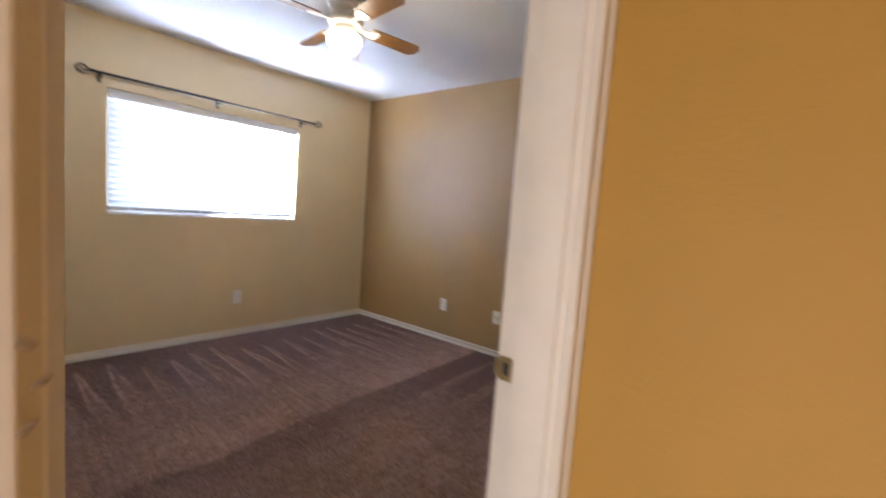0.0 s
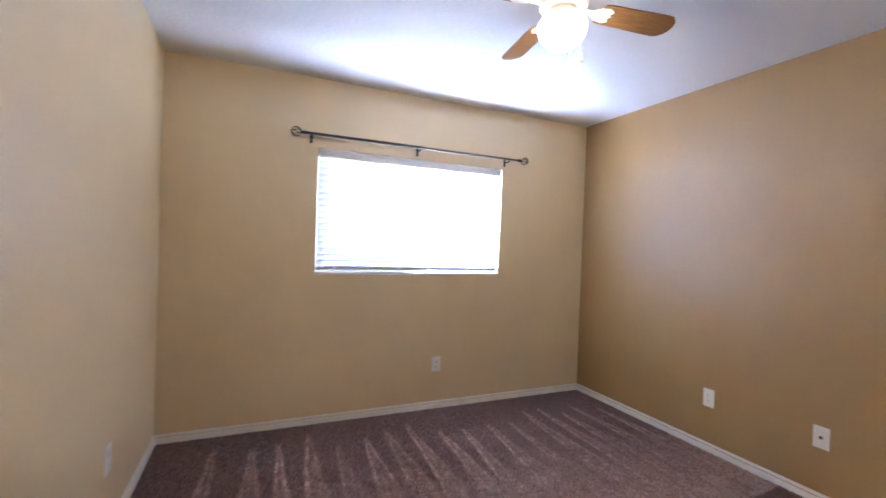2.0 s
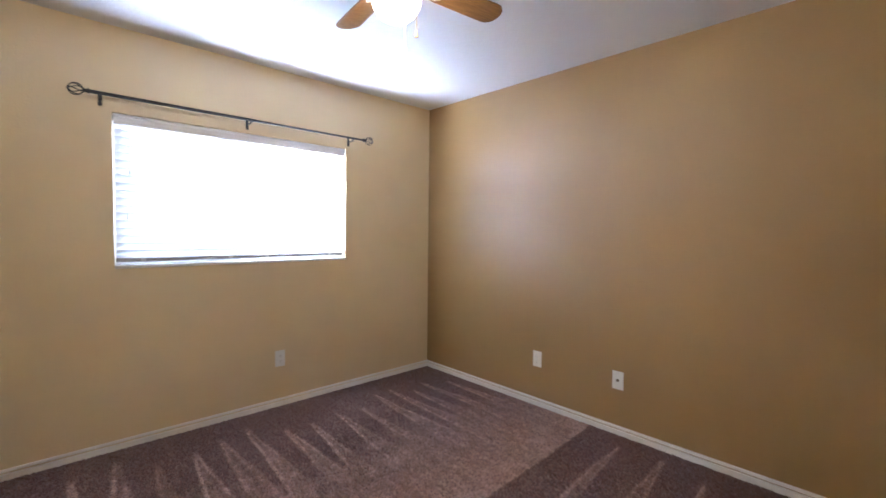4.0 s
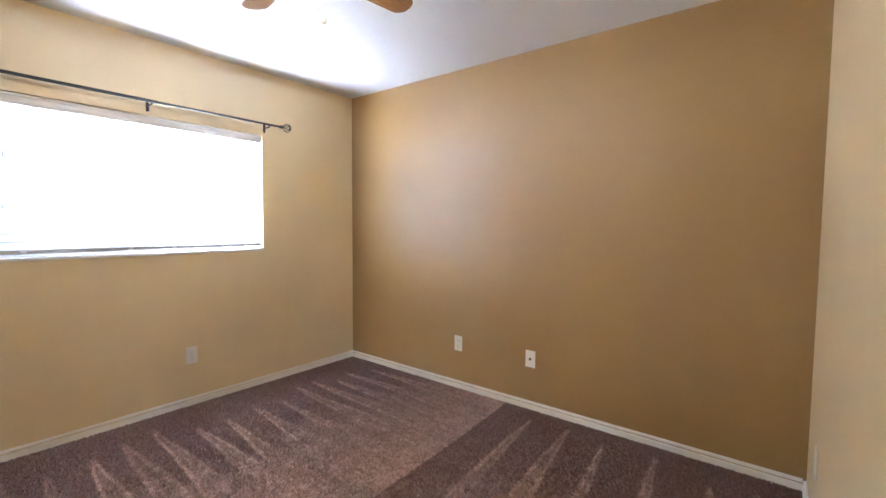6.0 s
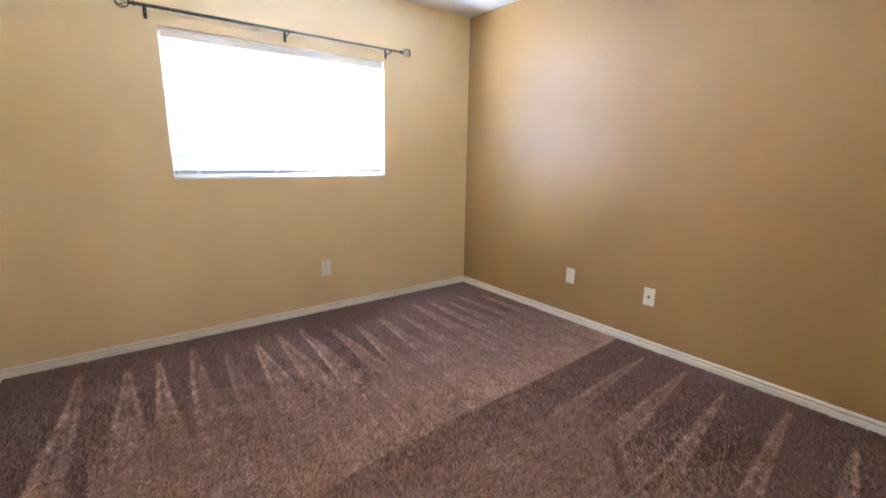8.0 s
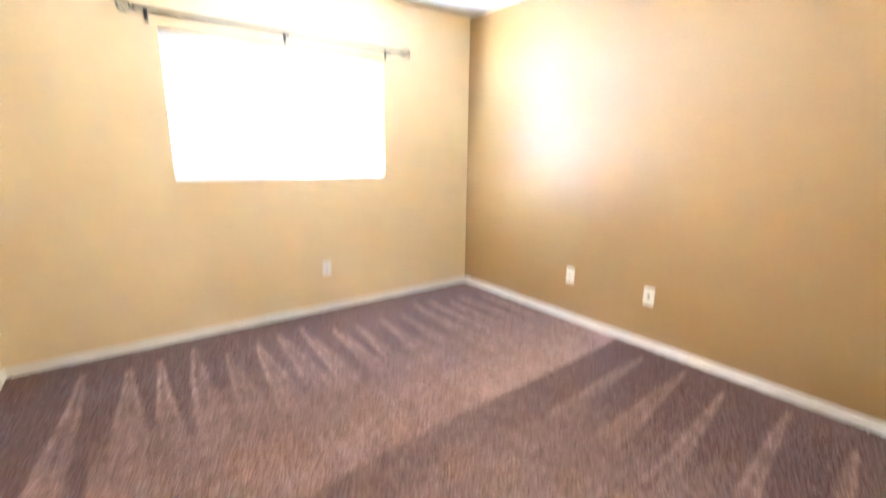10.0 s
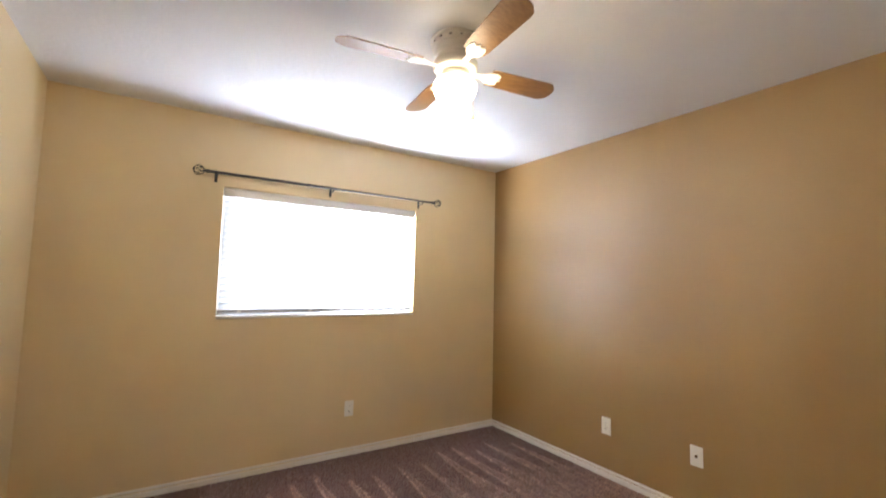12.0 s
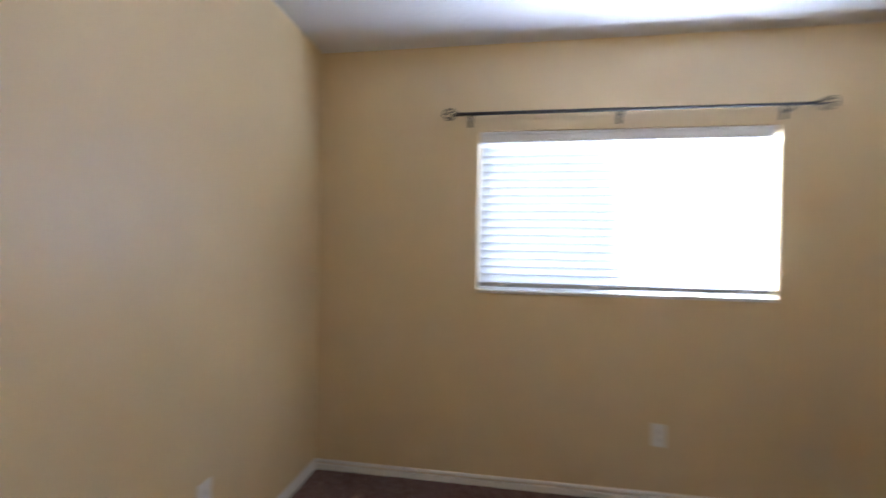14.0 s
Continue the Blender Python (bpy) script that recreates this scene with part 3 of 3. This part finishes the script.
# ---- wall plates ----
def wall_plate(place, label, kind_of):
    """Plate 70 x 115 mm lying in x, z with its face towards -y."""
    name = "cable_jack_plate" if kind_of == "coax" else "electrical_outlet"
    t = thing(name, place, label, "wall plate" if kind_of == "coax" else "outlet", "wall plates near the floor")
    part("cover_plate", box(bmesh.new(), -0.036, -0.006, -0.058, 0.036, 0.0, 0.058, 0.0028, 2), PLATE, t)
    if kind_of == "coax":
        part("jack_nut", lathe(bmesh.new(), [(0.0085, 0), (0.0085, 0.004), (0.0075, 0.005), (0.0055, 0.005), (0.0055, 0.010), (0, 0.010)],
                               pose(0, -0.0058, 0, 90, 0, 0), 12), BRONZE, t, "dark threaded jack")
        for z in (-0.042, 0.042):
            part("screw", lathe(bmesh.new(), [(0.0033, 0), (0.003, 0.0009), (0, 0.0012)], pose(0, -0.006, z, 90, 0, 0), 10), PLATE, t)
    else:
        for z in (-0.0195, 0.0195):
            bm = bmesh.new()
            out = []
            for d in range(0, 360, 15):
                a = radians(d)
                out.append((0.0172 * math.cos(a), max(-0.0125, min(0.0125, 0.0172 * math.sin(a))) + z))
            prism(bm, out, -0.0085, -0.005)
            r = part("receptacle", bm, PLATE, t)
            bm = bmesh.new()
            box(bm, -0.0072, -0.0089, z - 0.001, -0.0056, -0.0084, z + 0.007)
            box(bm, 0.0056, -0.0089, z - 0.000, 0.0072, -0.0084, z + 0.0062)
            lathe(bm, [(0.0024, 0), (0.0024, 0.0005), (0, 0.0005)], pose(0, -0.0084, z - 0.0075, 90, 0, 0), 10)
            part("slots", bm, DARKSLOT, r)
        part("screw", lathe(bmesh.new(), [(0.0033, 0), (0.003, 0.0009), (0, 0.0012)], pose(0, -0.006, 0, 90, 0, 0), 10), PLATE, t)
    return t


ZP = 0.363
wall_plate(pose(-1.411, 0, ZP), "white duplex outlet on the beige wall under the window", "outlet")
wall_plate(pose(0, -1.237, ZP, 0, 0, -90), "white duplex outlet on the golden accent wall", "outlet")
wall_plate(pose(0, -1.842, ZP, 0, 0, -90), "white cable jack plate on the golden accent wall", "coax")
wall_plate(pose(XL, -0.915, ZP, 0, 0, 90), "white duplex outlet on the beige wall beside the closet", "outlet")
wall_plate(pose(-0.47, YB, ZP, 0, 0, 180), "white duplex outlet on the beige entry wall", "outlet")


# ---- doors ----
def casing(parent, xa, xb, top, y, out, mat=None):
    """Three moulded boards round an opening xa..xb, each with an inner bead and a thicker outer band."""
    w, rev = 0.057, 0.006
    steps = ((0.0, 0.014, 0.009), (0.014, 0.036, 0.0115), (0.036, w, 0.016)) if out > 0 else ((0.0, 0.040, 0.0115), (0.040, w, 0.0150))
    for side in (-1, 1):
        x = xa - rev if side < 0 else xb + rev
        bm = bmesh.new()
        for a, b, t in steps:
            xx = sorted((x + side * a, x + side * b))
            box(bm, xx[0], min(y, y + out * t), -0.01, xx[1], max(y, y + out * t), top + rev + w, 0.002, 2)
        part("side_casing", bm, TRIM, parent)
    bm = bmesh.new()
    for a, b, t in steps:
        box(bm, xa - rev, min(y, y + out * t), top + rev + a, xb + rev, max(y, y + out * t), top + rev + b, 0.002, 2)
    part("head_casing", bm, TRIM, parent)


def panel_door_leaf(w, h, th):
    """A moulded six-panel leaf: x 0..w, y 0..th, z 0..h; both faces carry grooved, raised panels."""
    bm = bmesh.new()
    st, mul = 0.108, 0.10
    pw = (w - 2 * st - mul) / 2
    cols = ((st, st + pw), (st + pw + mul, w - st))
    rows = ((0.20, 0.79), (0.985, 1.61), (1.71, h - 0.115))
    xs = sorted({0, w, *[v for c in cols for v in c]})
    zs = sorted({0, h, *[v for r in rows for v in r]})
    for y, sgn in ((0, 1), (th, -1)):
        for i in range(len(xs) - 1):
            for j in range(len(zs) - 1):
                x0, x1, z0, z1 = xs[i], xs[i + 1], zs[j], zs[j + 1]
                if (x0, x1) in cols and (z0, z1) in rows:
                    rings = []
                    for d, dep in ((0, 0), (0.006, 0.005), (0.016, 0.0075), (0.024, 0.0075), (0.052, 0.002)):
                        rings.append([bm.verts.new((x, y + sgn * dep, z)) for x, z in ((x0 + d, z0 + d), (x1 - d, z0 + d), (x1 - d, z1 - d), (x0 + d, z1 - d))])
                    for a, b in zip(rings, rings[1:]):
                        for k in range(4):
                            bm.faces.new((a[k], a[(k + 1) % 4], b[(k + 1) % 4], b[k]))
                    bm.faces.new(rings[-1])
                else:
                    bm.faces.new([bm.verts.new(p) for p in ((x0, y, z0), (x1, y, z0), (x1, y, z1), (x0, y, z1))])
    for p in (((0, 0, 0), (0, th, 0), (0, th, h), (0, 0, h)), ((w, 0, 0), (w, th, 0), (w, th, h), (w, 0, h)),
              ((0, 0, 0), (w, 0, 0), (w, th, 0), (0, th, 0)), ((0, 0, h), (w, 0, h), (w, th, h), (0, th, h))):
        bm.faces.new([bm.verts.new(q) for q in p])
    bmesh.ops.remove_doubles(bm, verts=bm.verts, dist=1e-5)
    return bm


def hinge(parent, place):
    bm = bmesh.new()
    box(bm, 0.0, -0.0015, -0.044, 0.034, 0.0015, 0.044, 0.0006, 1)
    tube(bm, [(0, 0, -0.046), (0, 0, 0.046)], 0.006, 12)
    for z in (-0.030, 0.0, 0.030):
        lathe(bm, [(0.0045, 0), (0.004, 0.0008), (0, 0.001)], pose(0.022 if z else 0.012, -0.0015, z, 90, 0, 0), 10)
    bm.transform(place)
    part("hinge", bm, TRIM, parent, "painted-over hinge")


# entry door frame
doorway = tagged(new("door_1"), "white painted door frame with moulded casing", "door frame", kind="structure")
bm = bmesh.new()
box(bm, DX0 - 0.02, HB, -0.01, DX0, YB, DZ)
box(bm, DX0, HB + 0.02, -0.01, DX0 + 0.011, YB - 0.040, DZ - 0.011, 0.002, 1)
part("hinge_jamb", bm, TRIM, doorway)
bm = bmesh.new()
box(bm, DX1, HB, -0.01, DX1 + 0.02, YB, DZ)
box(bm, DX1 - 0.011, HB + 0.02, -0.01, DX1, YB - 0.040, DZ - 0.011, 0.002, 1)
part("strike_jamb", bm, TRIM, doorway)
bm = bmesh.new()
box(bm, DX0 - 0.02, HB, DZ, DX1 + 0.02, YB, DZ + 0.02)
box(bm, DX0, HB + 0.02, DZ - 0.011, DX1, YB - 0.040, DZ, 0.002, 1)
part("head_jamb", bm, TRIM, doorway)
casing(doorway, DX0, DX1, DZ, YB, 1)
casing(doorway, DX0, DX1, DZ, HB, -1)
bm = bmesh.new()
ZK = 0.912
ZS = ZK - 0.015
box(bm, DX1 - 0.0025, YB - 0.034, ZS - 0.028, DX1 - 0.0002, YB + 0.001, ZS + 0.028, 0.0008, 1)
box(bm, DX1 - 0.0025, YB - 0.002, ZS - 0.019, DX1 + 0.004, YB + 0.012, ZS + 0.019, 0.0012, 2)
sp = part("strike_plate", bm, BRASS, doorway, "dull brass strike plate")
part("latch_hole", box(bmesh.new(), DX1 - 0.0032, YB - 0.026, ZS - 0.014, DX1 - 0.0022, YB - 0.012, ZS + 0.014), DARKSLOT, sp)
for z in (0.25, 1.03, 1.82):
    hinge(doorway, pose(DX0 + 0.003, YB + 0.004, z, 0, 0, -90))

for x, z, turn in ((-3.152, 1.149, 25), (-3.146, 1.125, -30), (-3.152, 1.099, -35)):
    bm = lathe(bmesh.new(), [(0.0052, 0), (0.0046, 0.0006), (0.002, 0.0009), (0, 0.0009)], pose(x, HB - 0.0112, z, 90, turn, 0) @ Matrix.Diagonal((1.0, 0.5, 1, 1)), 14)
    part("paint_chip", bm, CHIP, doorway, "dented grey-brown chip in the paint")

# the open leaf, swung a quarter turn into the room
PX, PY = DX0 + 0.001, YB + 0.008
leaf = thing("entry_door", pose(PX, PY, 0.030, 0, 0, 87.5), "white six-panel door standing open into the room", "door")
LW, LH, LT = 0.765, 2.008, 0.035
bm = panel_door_leaf(LW, LH, LT)
bm.transform(Matrix.Translation((0.002, -LT - 0.006, 0)))
part("door_leaf", bm, DOORW, leaf)
for side in (-1, 1):
    y = -LT - 0.006 if side < 0 else -0.006
    m = Matrix.Translation((LW - 0.060, y, ZK - 0.030)) @ (pose(0, 0, 0, 90, 0, 0) if side < 0 else pose(0, 0, 0, -90, 0, 0))
    part("rosette", lathe(bmesh.new(), [(0.034, 0), (0.034, 0.003), (0.031, 0.007), (0.022, 0.010), (0.014, 0.012), (0, 0.012)], m, 32), NICKEL, leaf, "satin nickel rosette", True)
    part("door_knob", lathe(bmesh.new(), [(0.0125, 0.010), (0.0120, 0.028), (0.0150, 0.032), (0.0215, 0.038), (0.0262, 0.046), (0.0282, 0.055), (0.0275, 0.063),
                                          (0.0235, 0.070), (0.015, 0.0745), (0.006, 0.076), (0, 0.076)], m, 32), NICKEL, leaf, "round satin nickel knob", True)
part("latch_bolt", box(bmesh.new(), LW, -0.030, ZK - 0.042, LW + 0.011, -0.018, ZK - 0.018, 0.002, 2), BRASS, leaf)

# closet: frame and two sliding leaves
closet = tagged(new("door_2"), "white painted closet frame with moulded casing", "closet frame", kind="structure")
bm = bmesh.new()
box(bm, XL - 0.12, CY1 - 0.018, -0.01, XL, CY1, CZ)
box(bm, XL - 0.12, CY0, -0.01, XL, CY0 + 0.018, CZ)
box(bm, XL - 0.12, CY0 + 0.018, CZ - 0.018, XL, CY1 - 0.018, CZ)
part("closet_jamb", bm, TRIM, closet)
hold = bmesh.new()
w = 0.057
for a, b, t in ((0.0, 0.014, 0.009), (0.014, 0.036, 0.0115), (0.036, w, 0.016)):
    box(hold, XL, CY1 - 0.006 + a, -0.01, XL + t, CY1 - 0.006 + b, CZ + w - 0.006, 0.002, 2)
part("side_casing", hold, TRIM, closet)
hold = bmesh.new()
for a, b, t in ((0.0, 0.014, 0.009), (0.014, 0.036, 0.0115), (0.036, w, 0.016)):
    box(hold, XL, CY0 + 0.006, CZ - 0.006 + a, XL + t, CY1 - 0.006, CZ - 0.006 + b, 0.002, 2)
part("head_casing", hold, TRIM, closet)
part("track", box(bmesh.new(), XL - 0.105, CY0 + 0.018, CZ - 0.040, XL - 0.030, CY1 - 0.018, CZ - 0.018), VINYL, closet)

SW = 0.62
for y1, x, lab in ((CY1 - 0.021, XL - 0.036, "white six-panel sliding closet door with dark cup pull"), (CY0 + 0.030 + SW, XL - 0.080, "white six-panel sliding closet door behind the other")):
    s = thing("closet_door", pose(x, y1, 0.028, 0, 0, -90), lab, "closet door", "sliding closet doors")
    bm = panel_door_leaf(SW, 1.965, 0.034)
    bm.transform(Matrix.Translation((0, -0.034, 0)) )
    part("door_leaf", bm, DOORW, s)
    m = Matrix.Translation((0.050, 0, 0.905)) @ pose(0, 0, 0, -90, 0, 0)
    part("cup_pull", lathe(bmesh.new(), [(0.0285, 0), (0.0285, 0.0022), (0.0255, 0.0026), (0.0235, 0.0012), (0.0225, 0.0006), (0, 0.0004)], m, 32), CUP, s, "round bronze cup pull, shade of its hollow painted dark", True)
